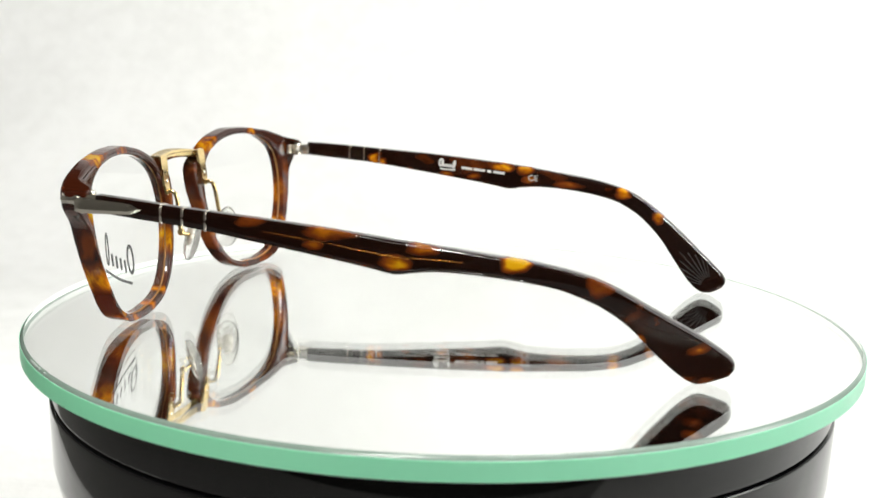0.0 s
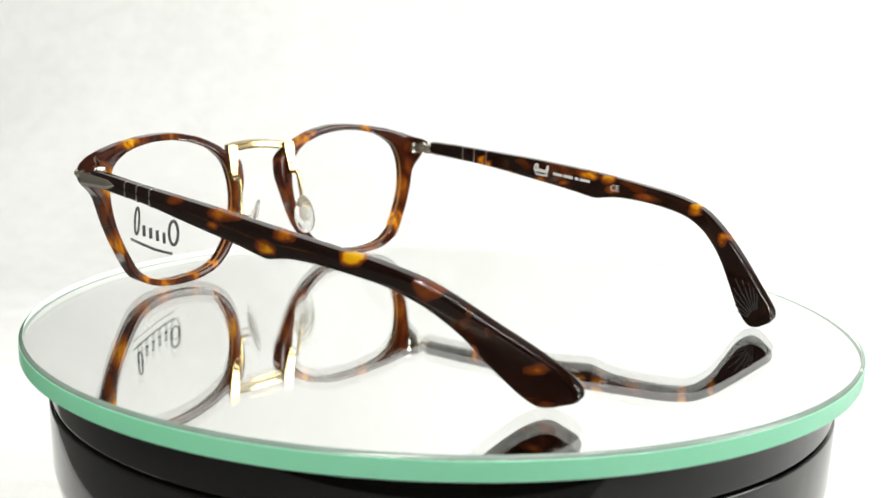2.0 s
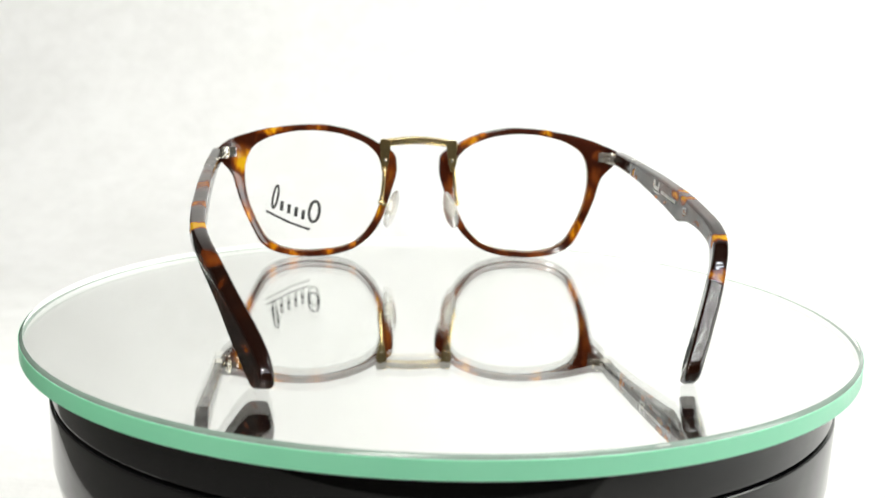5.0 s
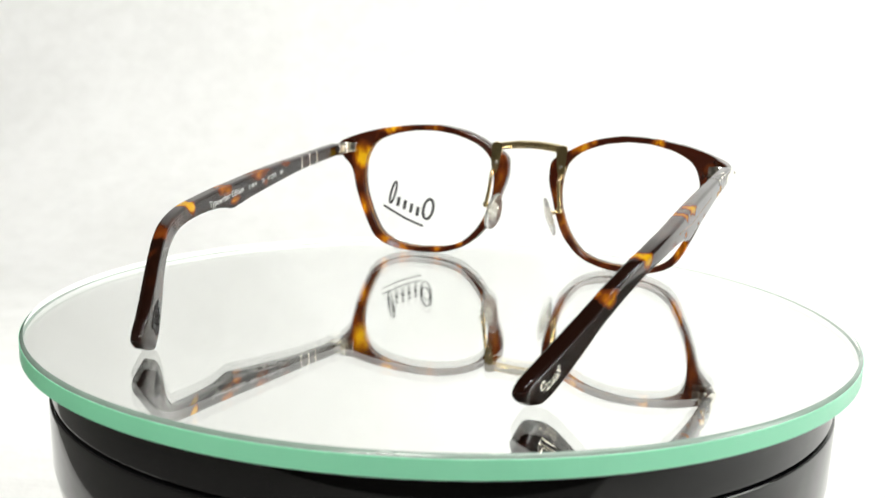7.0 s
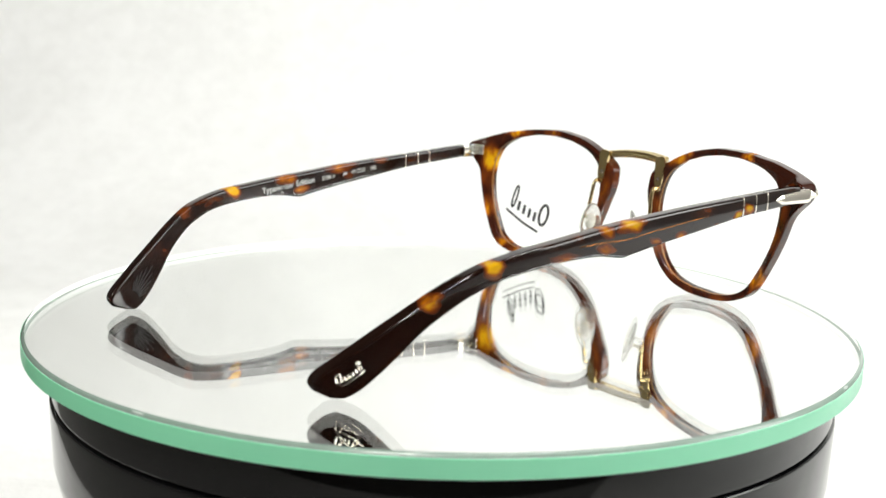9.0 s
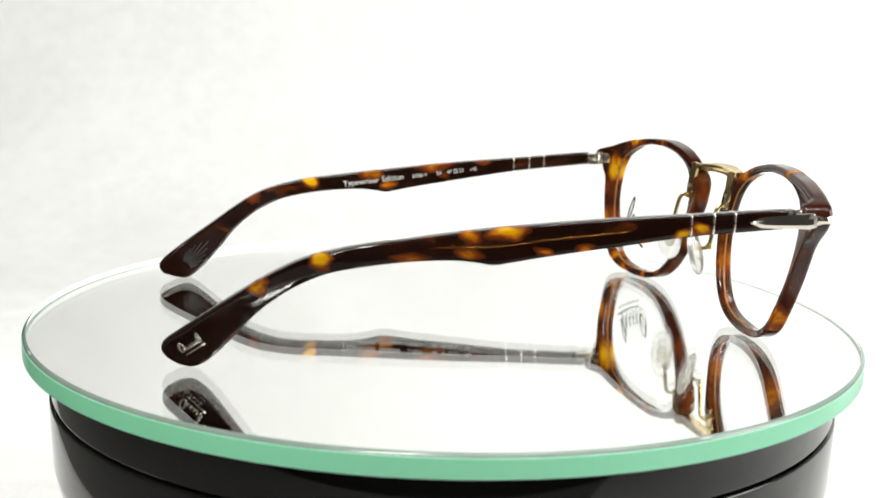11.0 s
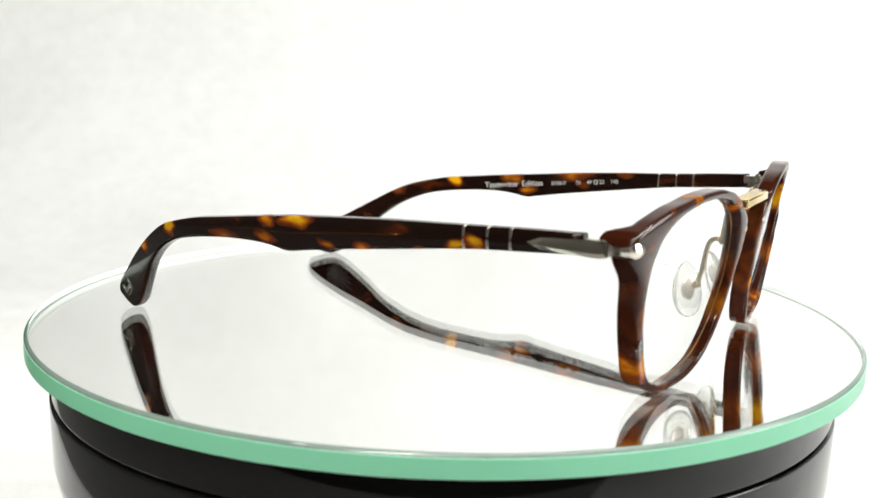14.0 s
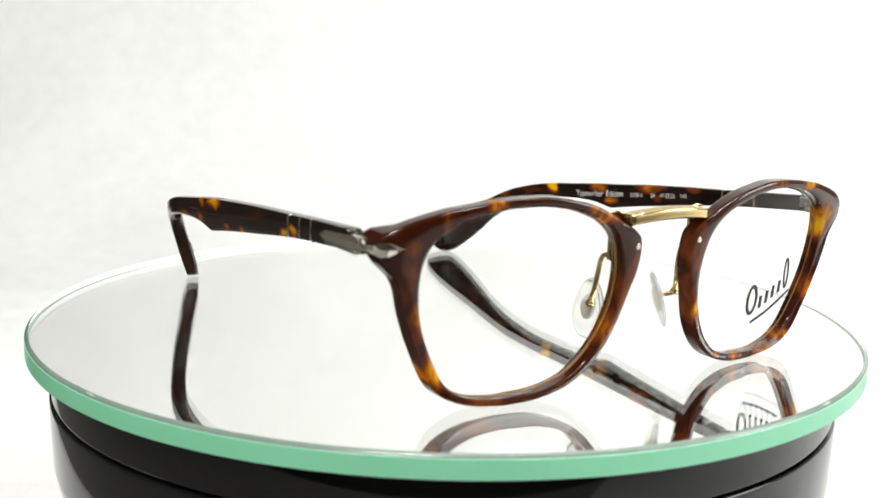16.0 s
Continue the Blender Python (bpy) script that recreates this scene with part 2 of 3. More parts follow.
def build_setting():
    bm = bmesh.new()
    prof = [(-160, -110), (500, -110)] + [(500 + 350 * math.sin(a), 240 - 350 * math.cos(a)) for a in [math.pi / 2 * k / 16 for k in range(1, 17)]] + [(850, 1250)]
    rings = []
    for x in np.linspace(-1000, 1000, 25):
        edge = max(-410, min(-80, -150 - 0.8 * x))
        here = [(edge, prof[0][1])] + prof[1:]
        f = max(0.0, -x / 1000)
        slant = [(x if x > 0 else -f * (200 + 0.36 * max(0, y)), y, z) for y, z in here]
        rings.append(slant + [(p, y + 4, z - 4) for p, y, z in slant[::-1]])
    add_loft(bm, rings)
    tagged(part("backdrop", bm, PAPER, None), "seamless matt white paper sweep under and behind the turntable", "backdrop", kind="structure")
    bm = bmesh.new()
    add_box(bm, (-1000, -420, -145), (1000, 480, -114.5), 3)
    for x in (-950, 950):
        for y in (-380, 440):
            add_box(bm, (x - 25, y - 25, -900), (x + 25, y + 25, -144))
    tagged(part("table", bm, TABLE, None, smooth=False), "plain grey table under the white paper", "table")
    for name, lo, hi, mat, label in (
            ("wall_north", (-1050, 1250, -900), (1550, 1330, 1500), WALL, "plain dark grey painted wall"),
            ("wall_south", (-1050, -1430, -900), (1550, -1350, 1500), WALL, "plain dark grey painted wall"),
            ("wall_west", (-1130, -1350, -900), (-1050, 1250, 1500), WALL, "plain dark grey painted wall"),
            ("wall_east", (1550, -1350, -900), (1630, 1250, 1500), PALE, "plain white painted wall"),
            ("ceiling", (-1050, -1350, 1500), (1550, 1250, 1580), WALL, "plain dark grey painted ceiling"),
            ("floor", (-1050, -1350, -980), (1550, 1250, -900), DARK, "plain dark grey floor")):
        bm = bmesh.new()
        add_box(bm, lo, hi)
        tagged(part(name, bm, mat, None, smooth=False), label, name.split("_")[0], kind="structure")


def build_led_panel(eye, target, nx, ny, step, half, watts):
    """A flat lamp of many small diodes hung from the ceiling."""
    panel = tagged(new("led_panel"), "flat grey lamp panel of small white diodes above the table", "lamp", "lamp panels")
    at = Matrix.Scale(1000, 4) @ look(eye, target) @ Matrix.Scale(0.001, 4)
    bm = bmesh.new()
    add_box(bm, (-step * nx / 2, -step * ny / 2, 3), (step * nx / 2, step * ny / 2, 28), 4)
    bm.transform(at)
    part("housing", bm, WALL, panel, "flat grey metal housing", smooth=False)
    n = Nodes("white_diode")
    glow = n.add("ShaderNodeEmission")
    glow.inputs[0].default_value = (*WARM, 1)
    glow.inputs[1].default_value = watts / (math.pi * nx * ny * (2 * half * 0.001) ** 2)
    glow_mat = n.done(glow)
    for i in range(nx):
        for j in range(ny):
            u, v = step * (i - (nx - 1) / 2), step * (j - (ny - 1) / 2)
            bm = bmesh.new()
            bm.faces.new([bm.verts.new((u + a * half, v + b * half, 0)) for a, b in ((-1, -1), (-1, 1), (1, 1), (1, -1))])
            bm.transform(at)
            part("diode", bm, glow_mat, panel, smooth=False)
    bm = bmesh.new()
    x, y, z = (1000 * c for c in eye)
    add_tube(bm, [(x, y, z + 15), (x, y, (z + 1500) / 2), (x, y, 1500)], 9, 12)
    part("rod", bm, SILVER, panel, "thin metal hanging rod")
    return panel


def build_turntable():
    base = tagged(new("turntable"), "round glossy black plastic turntable base with a groove", "turntable")
    base.location = (0, 0, -0.1098)
    z0 = 109.8
    bm = bmesh.new()
    add_lathe(bm, [(0.01, -5.3 + z0), (97.5, -5.3 + z0), (98.9, -5.7 + z0), (99.35, -6.4 + z0), (99.5, -7.2 + z0), (99.5, -14.8 + z0), (99.5, -15.3 + z0), (99.4, -15.5 + z0), (98.0, -15.55 + z0), (0.01, -15.55 + z0)], 180)
    part("top_plate", bm, BLACK, base, "glossy black rotating top plate")
    bm = bmesh.new()
    add_lathe(bm, [(0.01, -15.4 + z0), (98.3, -15.4 + z0), (98.3, -16.4 + z0), (0.01, -16.4 + z0)], 120)
    part("groove", bm, GROOVE, base, "narrow dark groove")
    bm = bmesh.new()
    add_lathe(bm, [(0.01, -16.1 + z0), (98.4, -16.1 + z0), (99.6, -16.12 + z0), (99.85, -16.25 + z0), (99.95, -16.5 + z0), (100.0, -17.2 + z0), (100.0, -20 + z0), (99.6, -32 + z0), (98.8, -36 + z0), (96.9, -40 + z0), (94.5, -44 + z0), (91, -47.5 + z0), (87, -49.7 + z0), (0.01, -49.7 + z0)], 180)
    part("body", bm, BLACK, base, "glossy black plastic drum with rounded foot")
    bm = bmesh.new()
    add_lathe(bm, [(0.01, -49.5 + z0), (70, -49.5 + z0), (70, -60 + z0), (82, -100 + z0), (84, -109.8 + z0), (0.01, -109.8 + z0)], 96)
    part("foot", bm, BLACK, base, "glossy black plastic foot")
    return base


def build_disc():
    disc = tagged(new("mirror_disc"), "round thick back-silvered glass mirror with a green edge", "mirror")
    bm = bmesh.new()
    R, c = 105.5, (-0.65, 0.0)
    prof = [(0.01, 0), (70, 0), (R - 0.8, 0), (R, -0.8), (R, -4.75), (R - 0.3, -5.0), (70, -5.0), (0.01, -5.0)]
    made, faces = add_lathe(bm, prof, 240, c)
    for j, f in faces:
        f.material_index = (0, 0, 3, 1, 1, 2, 2)[j]
    ob = part("glass_plate", bm, [GLASS, FROST, MIRROR, BEVEL], disc, "thick clear glass, silvered underneath", smooth=False)
    for p in ob.data.polygons:
        p.use_smooth = p.material_index in (1, 3)
    ob.visible_shadow = False
    bm = bmesh.new()
    add_lathe(bm, [(R + 0.02, -0.82), (R + 0.14, -0.9), (R + 0.14, -4.7), (R + 0.02, -4.8)], 240, c, True)
    part("edge_band", bm, EDGE, disc, "ground sea-green glass edge", smooth=False)
    chips = random.Random(7)
    for k in range(9):
        a = radians(142.0 + chips.uniform(-6, 5)) if k < 6 else chips.uniform(0, 6.28)
        long, bm = chips.uniform(0.006, 0.02), bmesh.new()
        rings = []
        for f in (-1, -0.5, 0.1, 0.6, 1):
            q, h = a + f * long, (1 - f * f) * chips.uniform(0.1, 0.2) + 0.03
            cq, sq = math.cos(q), math.sin(q)
            rings.append([(c[0] + (R - 0.4 + d) * cq, c[1] + (R - 0.4 + d) * sq, z) for d, z in ((-h, -0.38 + h + 0.02), (h, -0.38 - h + 0.02), (h + 0.05, -0.3 - h), (-h + 0.05, -0.3 + h))])
        add_loft(bm, rings)
        part("chip", bm, CHIP, disc, "small pale chip on the bevel")
    bm = bmesh.new()
    add_lathe(bm, [(0.01, -5.05), (R - 1.2, -5.05), (R - 1.2, -5.28), (0.01, -5.28)], 120, c)
    part("backing", bm, GROOVE, disc, "thin dark backing coat")
    return disc


# ---- the spectacles ----
CENTRE = (34.5, 20.5)
INNER = [(0, 20.6), (12, 21.7), (26, 23.3), (37, 23.9), (50, 22.5), (66, 20.7), (86, 19.7), (106, 20.05), (125, 21.6), (139, 23.5), (151, 24.5), (164, 23.8),
         (179, 22.9), (194, 22.1), (206, 21.7), (215, 21.5), (230, 21.1), (244, 19.75), (263, 18.55), (284, 19.0), (302, 20.0), (313, 20.3), (327, 19.6), (342, 19.6)]
OUTER = [(0, 23.3), (6, 24.0), (11, 25.0), (15, 26.4), (17.5, 28.2), (19.0, 30.2), (20.2, 31.9), (23, 32.8), (26.5, 33.5), (28.5, 33.0), (34, 30.6), (44, 27.2), (60, 23.5), (76, 21.9), (90, 21.5), (112, 22.4), (130, 24.5),
         (143, 26.5), (150, 28.6), (156, 29.8), (167, 28.2), (178, 25.8), (190, 24.6), (205, 24.1), (216, 23.6), (230, 22.8), (245, 21.5), (263, 20.4), (280, 20.4), (296, 21.4),
         (305, 22.0), (314, 22.5), (322, 22.0), (332, 21.5), (342, 21.7), (352, 22.3)]


def radii(table, soften):
    a = np.arange(720) / 2.0
    t = np.array(table, float)
    r = np.interp(a, np.r_[t[:, 0] - 360, t[:, 0], t[:, 0] + 360], np.r_[t[:, 1], t[:, 1], t[:, 1]])
    k = np.exp(-0.5 * (np.arange(-40, 41) / 2.0 / soften) ** 2)
    return np.convolve(np.r_[r[-40:], r, r[:40]], k / k.sum(), "valid")


R_IN = radii(INNER, 3.5)
DEGREES = np.arange(720) / 2.0
CRISP = np.clip(np.minimum((DEGREES - 4) / 6, (40 - DEGREES) / 8), 0, 1) + np.clip(np.minimum((DEGREES - 138) / 6, (182 - DEGREES) / 10), 0, 1)
R_OUT = radii(OUTER, 1.3) * CRISP + radii(OUTER, 3.6) * (1 - CRISP)


TILT, TILT_Z = 0.15, 28.5


def front_y(x, z=TILT_Z):
    """The front face's y: bowed sideways, the top leaning forward."""
    return 79.0 - 1.85e-3 * x * x + TILT * (z - TILT_Z)


def build_rim(sg, parent, mat):
    rings = []
    for i in range(0, 720, 3):
        a = math.radians(i / 2.0)
        ri, ro = R_IN[i], R_OUT[i]
        if sg < 0 and ro > 31:
            ro = 31 + (ro - 31) * 0.65
        w = ro - ri
        b = min(0.62, 0.26 * w)
        c = min(0.95, 0.34 * w)
        deg = (i / 2.0 + 180) % 360 - 180
        side = min(1.0, max(0.0, min((deg + 80) / 25, (20 - deg) / 10)))
        lug = min(1.0, max(0.0, min((deg - 23.5) / 3, (34 - deg) / 4)))
        ring = []
        bends = [(1 - math.cos(q), 1 - math.sin(q)) for q in (0, math.pi / 6, math.pi / 3, math.pi / 2)]
        section = [(ri + 0.4 * b, 0, 0), (ro - 1.5 * b, 0, 0)] + [(ro - b * p, 0, b * q) for p, q in bends[::-1]] + [(ro, 0, 1.6 * b)]
        section += [(ro, 1, -1.5 * c)] + [(ro - c * p, 1, -c * q) for p, q in bends] + [(ro - 0.5 * w, 1, 0.05 * min(w, 4))]
        section += [(ri + 0.8 * c * p, 1, -0.8 * c * q) for p, q in bends[::-1]] + [(ri, 1, -1.2 * c), (ri, 0, 0.4 * b)]
        for r, edge, d in section:
            x = CENTRE[0] + r * math.cos(a)
            z = CENTRE[1] + r * math.sin(a)
            y = front_y(x, z) + (0 if edge else -4.2) + d
            if r > ro - 1.4 * b:
                y += side * (0.8 if sg < 0 else 0.0) if edge else side * (-0.7 if sg < 0 else -0.3)
                y -= 0 if edge else 3.2 * lug
            ring.append((sg * x, y, max(z, 0.0)))
        rings.append(ring)
    bm = bmesh.new()
    add_loft(bm, rings, close=True)
    return part("rim", bm, mat, parent, "glossy tortoiseshell acetate rim")


def build_lens(sg, parent):
    bm = bmesh.new()
    rows = []
    for k, f in enumerate((1.012, 0.98, 0.8, 0.6, 0.4, 0.2)):
        rows.append([(f * R_IN[i] * math.cos(math.radians(i / 2)), f * R_IN[i] * math.sin(math.radians(i / 2))) for i in range(0, 720, 10)])

    def place(u, v, w):
        x, z = CENTRE[0] + u, CENTRE[1] + v
        return (sg * x, front_y(x, z) - 1.6 - 0.0018 * v * v - w, z)
    sheets = []
    for w in (0.0, 1.4):
        made = [[bm.verts.new(place(u, v, w)) for u, v in row] for row in rows]
        n = len(made[0])
        for a, b in zip(made, made[1:]):
            for i in range(n):
                bm.faces.new((a[i], a[(i + 1) % n], b[(i + 1) % n], b[i]))
        bm.faces.new(made[-1])
        sheets.append(made[0])
    a, b = sheets
    for i in range(n):
        bm.faces.new((a[i], a[(i + 1) % n], b[(i + 1) % n], b[i]))
    ob = part("lens", bm, LENS, parent, "clear thin demo lens")
    ob.visible_shadow = False
    rings = []
    for i in range(0, 720, 4):
        a, r = math.radians(i / 2), R_IN[i]
        rings.append([place((r + d) * math.cos(a), (r + d) * math.sin(a), w) for d, w in ((-0.06, 0.35), (-0.12, 0.7), (-0.06, 1.05), (0.15, 1.0), (0.15, 0.4))])
    bm = bmesh.new()
    add_loft(bm, rings, close=True)
    part("lens_edge", bm, LENS_EDGE, ob, "ground pale amber edge of the lens")
    return ob


# Stations along a temple: upper y, z; lower y, z.
STATIONS = [(62.5, 36.0, 62.5, 31.9), (51.2, 35.7, 51.4, 31.2), (38, 35.1, 38.2, 30.3), (20.4, 34.3, 20.5, 28.2), (6.7, 33.4, 6.8, 26.5), (-1, 32.8, -1.3, 25.3), (-5.9, 32.4, -5.0, 24.8),
            (-9.5, 32.0, -9.0, 25.4), (-14, 31.5, -14, 25.9), (-22.6, 30.4, -22.6, 25.7), (-33, 29.0, -31.6, 24.7), (-42.5, 26.6, -38.7, 23.2), (-48.5, 23.6, -44.3, 20.7),
            (-53.5, 20.3, -48.5, 17.8), (-59.5, 15.8, -52.8, 13.9), (-64.5, 11.8, -56.6, 9.2), (-69.0, 8.2, -60.2, 4.8), (-71.8, 5.8, -63.2, 1.8), (-72.4, 3.9, -65.8, 0.4), (-71.4, 2.2, -68.4, 0.5)]
ARM_Y = (-74, -67.6, -60, -52, -41, -30, -15, 0, 20, 50, 68)
ARM_X = {1: (43.4, 47.4, 52.4, 57.2, 61.8, 63.5, 64.4, 64.8, 65.2, 65.4, 65.3), -1: (43.4, 46.3, 50.5, 54.9, 59.5, 62.1, 63.6, 64.3, 65.0, 65.4, 65.3)}
ARM_T = (2.8, 3.2, 3.3, 3.4, 3.5, 3.6, 3.6, 3.5, 3.3, 3.2, 3.2)
ARM_TWIST = {1: 0.4, -1: 0.75}


def soft_interp(y, xs, ys):
    """Interpolates with rounded corners."""
    return sum(float(np.interp(y + d, xs, ys)) for d in (-5, -2.5, 0, 2.5, 5)) / 5


def arm_x(y, sg=1):
    return soft_interp(y, ARM_Y, ARM_X[sg])


def arm_t(y):
    return soft_interp(y, ARM_Y, ARM_T)


def droop(y, upper):
    """The left arm hangs a little lower than the right one."""
    drop = (0, -0.8, -2.3, -2.6, -2.9, -1.7, -0.6) if upper else (0, -0.6, -2.2, -2.4, -2.3, -1.1, -0.5)
    return float(np.interp(y, (-72, -60, -42, -25, -5, 45, 68), drop))


def arm_rows(sg):
    # the left tip is a little longer than the right one
    more = 0.0 if sg > 0 else 1.0
    rows = spline([(uy - more * 1.9 * max(0, min(1, (-58 - uy) / 9)), uz - more * 0.3 * max(0, min(1, (-62 - uy) / 6)), ly - more * 0.7 * max(0, min(1, (-56 - ly) / 7)), lz) for uy, uz, ly, lz in STATIONS], 5)
    if sg > 0:
        return rows
    return [np.array((a, b + droop(a, True), c, d + droop(c, False))) for a, b, c, d in rows]


def build_temple(sg, parent, mat):
    rings = []
    rows = arm_rows(sg)
    for k, (uy, uz, ly, lz) in enumerate(rows):
        h = math.hypot(uy - ly, uz - lz)
        th = arm_t((uy + ly) / 2) * (1.0 if k < len(rows) - 6 else (1.0, 0.97, 0.92, 0.85, 0.75, 0.6)[k - len(rows) + 6])
        b = min(0.75, 0.2 * h, 0.3 * th)
        e, g = b / h, b / th
        quarter = [(0.5, 0.0), (1.6 * e, 0.0)] + [(e * (1 - math.sin(q)), g * (1 - math.cos(q))) for q in [math.pi / 8 * i for i in range(5)]] + [(0.0, min(0.5, 1.6 * g))]
        outline = quarter + [(f, 1 - q) for f, q in quarter[:0:-1]] + [(0.5, 1.0)]
        outline += [(1 - f, 1 - q) for f, q in quarter[1:]] + [(1 - f, q) for f, q in quarter[:0:-1]]
        ring = []
        for f, q in outline:
            y, z = uy + (ly - uy) * f, uz + (lz - uz) * f
            at = (uy + ly) / 2 + ARM_TWIST[sg] * (y - (uy + ly) / 2)
            slope = (arm_x(at + 1, sg) - arm_x(at - 1, sg)) / 2
            full = th * math.hypot(1, slope)
            bulge = 0.15 if f == 0.5 and q == 1 else 0.0
            mid = arm_x(at, sg) - arm_t(at) * math.hypot(1, slope) / 2
            ring.append((sg * (mid + full * (q - 0.5) + bulge), y, z))
        rings.append(ring)
    bm = bmesh.new()
    add_loft(bm, rings)
    return part("temple", bm, mat, parent, "glossy tortoiseshell acetate side arm")


def station_near(y, sg=1):
    rows = arm_rows(sg)
    for a, b in zip(rows, rows[1:]):
        if a[0] >= y >= b[0]:
            return a + (b - a) * (a[0] - y) / (a[0] - b[0])
    return rows[0]


def build_band(sg, y, temple):
    rings = []
    for yy, grow in ((y + 0.3, 0.0), (y + 0.2, 0.08), (y - 0.2, 0.08), (y - 0.3, 0.0)):
        uy, uz, ly, lz = station_near(yy, sg)
        xo, th = arm_x(yy, sg), arm_t(yy)
        ring = []
        for k in range(20):
            a = 2 * math.pi * k / 20
            ca, sa = math.cos(a), math.sin(a)
            e = 0.32
            px, pz = math.copysign(abs(ca) ** e, ca), math.copysign(abs(sa) ** e, sa)
            ring.append((sg * (xo + 0.05 - th / 2 + px * (th / 2 + grow)), yy, (uz + lz) / 2 + pz * ((uz - lz) / 2 + grow)))
        rings.append(ring)
    bm = bmesh.new()
    add_loft(bm, rings)
    part("band", bm, SILVER, temple, "thin inlaid silver band")


def build_arrow(sg, temple, rim):
    bm = bmesh.new()
    line = [(51.4, 33.35), (54.2, 34.5), (58, 34.75), (66.0, 35.15), (67.6, 34.6), (67.6, 32.2), (66.0, 31.75), (58, 32.0), (54.2, 32.2)]
    dz = -0.8 if sg < 0 else 0.0
    mid = Vector((60.5, 33.4))
    low = [bm.verts.new((sg * 65.2, u, v + dz)) for u, v in line]
    rim_line = [bm.verts.new((sg * 65.55, u, v + dz)) for u, v in line]
    top = [bm.verts.new((sg * 65.8, mid.x + (u - mid.x) * 0.88, mid.y + (v - mid.y) * 0.45 + dz)) for u, v in line]
    k = len(line)
    for a, b in ((low, rim_line), (rim_line, top)):
        for i in range(k):
            bm.faces.new((a[i], a[(i + 1) % k], b[(i + 1) % k], b[i]))
    bm.faces.new(top)
    add_box(bm, (sg * 62.4 if sg > 0 else sg * 65.3, 62.3, 31.9 + dz), (sg * 65.3 if sg > 0 else sg * 62.4, 67.3, 35.2 + dz), 0.35)
    part("arrow_plate", bm, SILVER, temple, "polished silver arrow-shaped plate", smooth=False)
    bm = bmesh.new()
    rings = []
    for x, y, h, out in ((65.3, 66.9, 1.25, 0.35), (65.55, 68.2, 0.75, 0.4), (65.6, 69.4, 0.7, 0.4), (65.0, 70.8, 0.85, 0.4), (64.0, 71.55, 1.35, 0.4), (62.8, 72.0, 1.3, 0.4), (61.2, 72.4, 0.7, 0.35), (59.7, 72.55, 0.08, 0.2)):
        n = Vector((1, 0, 0)).lerp(Vector((0, 1, 0)), max(0, min(1, (66 - x) / 2.5))).normalized()
        p = Vector((x - (0.3 if sg < 0 else 0), y + (0.72 if sg > 0 else 0.2), 33.6))
        q = p + n * out
        back = p - n * 0.6
        rings.append([(sg * back.x, back.y, p.z + h), (sg * p.x, p.y, p.z + h), (sg * q.x, q.y, p.z), (sg * p.x, p.y, p.z - h), (sg * back.x, back.y, p.z - h)])
    add_loft(bm, rings)
    part("arrow_head", bm, SILVER, rim, "small silver pointed inlay", smooth=False)
    bm = bmesh.new()
    for z in (32.3, 33.7, 35.0):
        add_tube(bm, [(sg * 61.6, 66.0, z - 0.5), (sg * 61.6, 66.0, z + 0.5)], 1.25, 14)
    add_box(bm, (min(sg * 58.2, sg * 61.6), 67.0, 32.2), (max(sg * 58.2, sg * 61.6), 68.6, 35.2), 0.2)
    add_box(bm, (min(sg * 61.2, sg * 63.4), 61.8, 32.6), (max(sg * 61.2, sg * 63.4), 66.2, 34.8), 0.2)
    part("hinge", bm, SILVER, rim, "small silver barrel hinge")


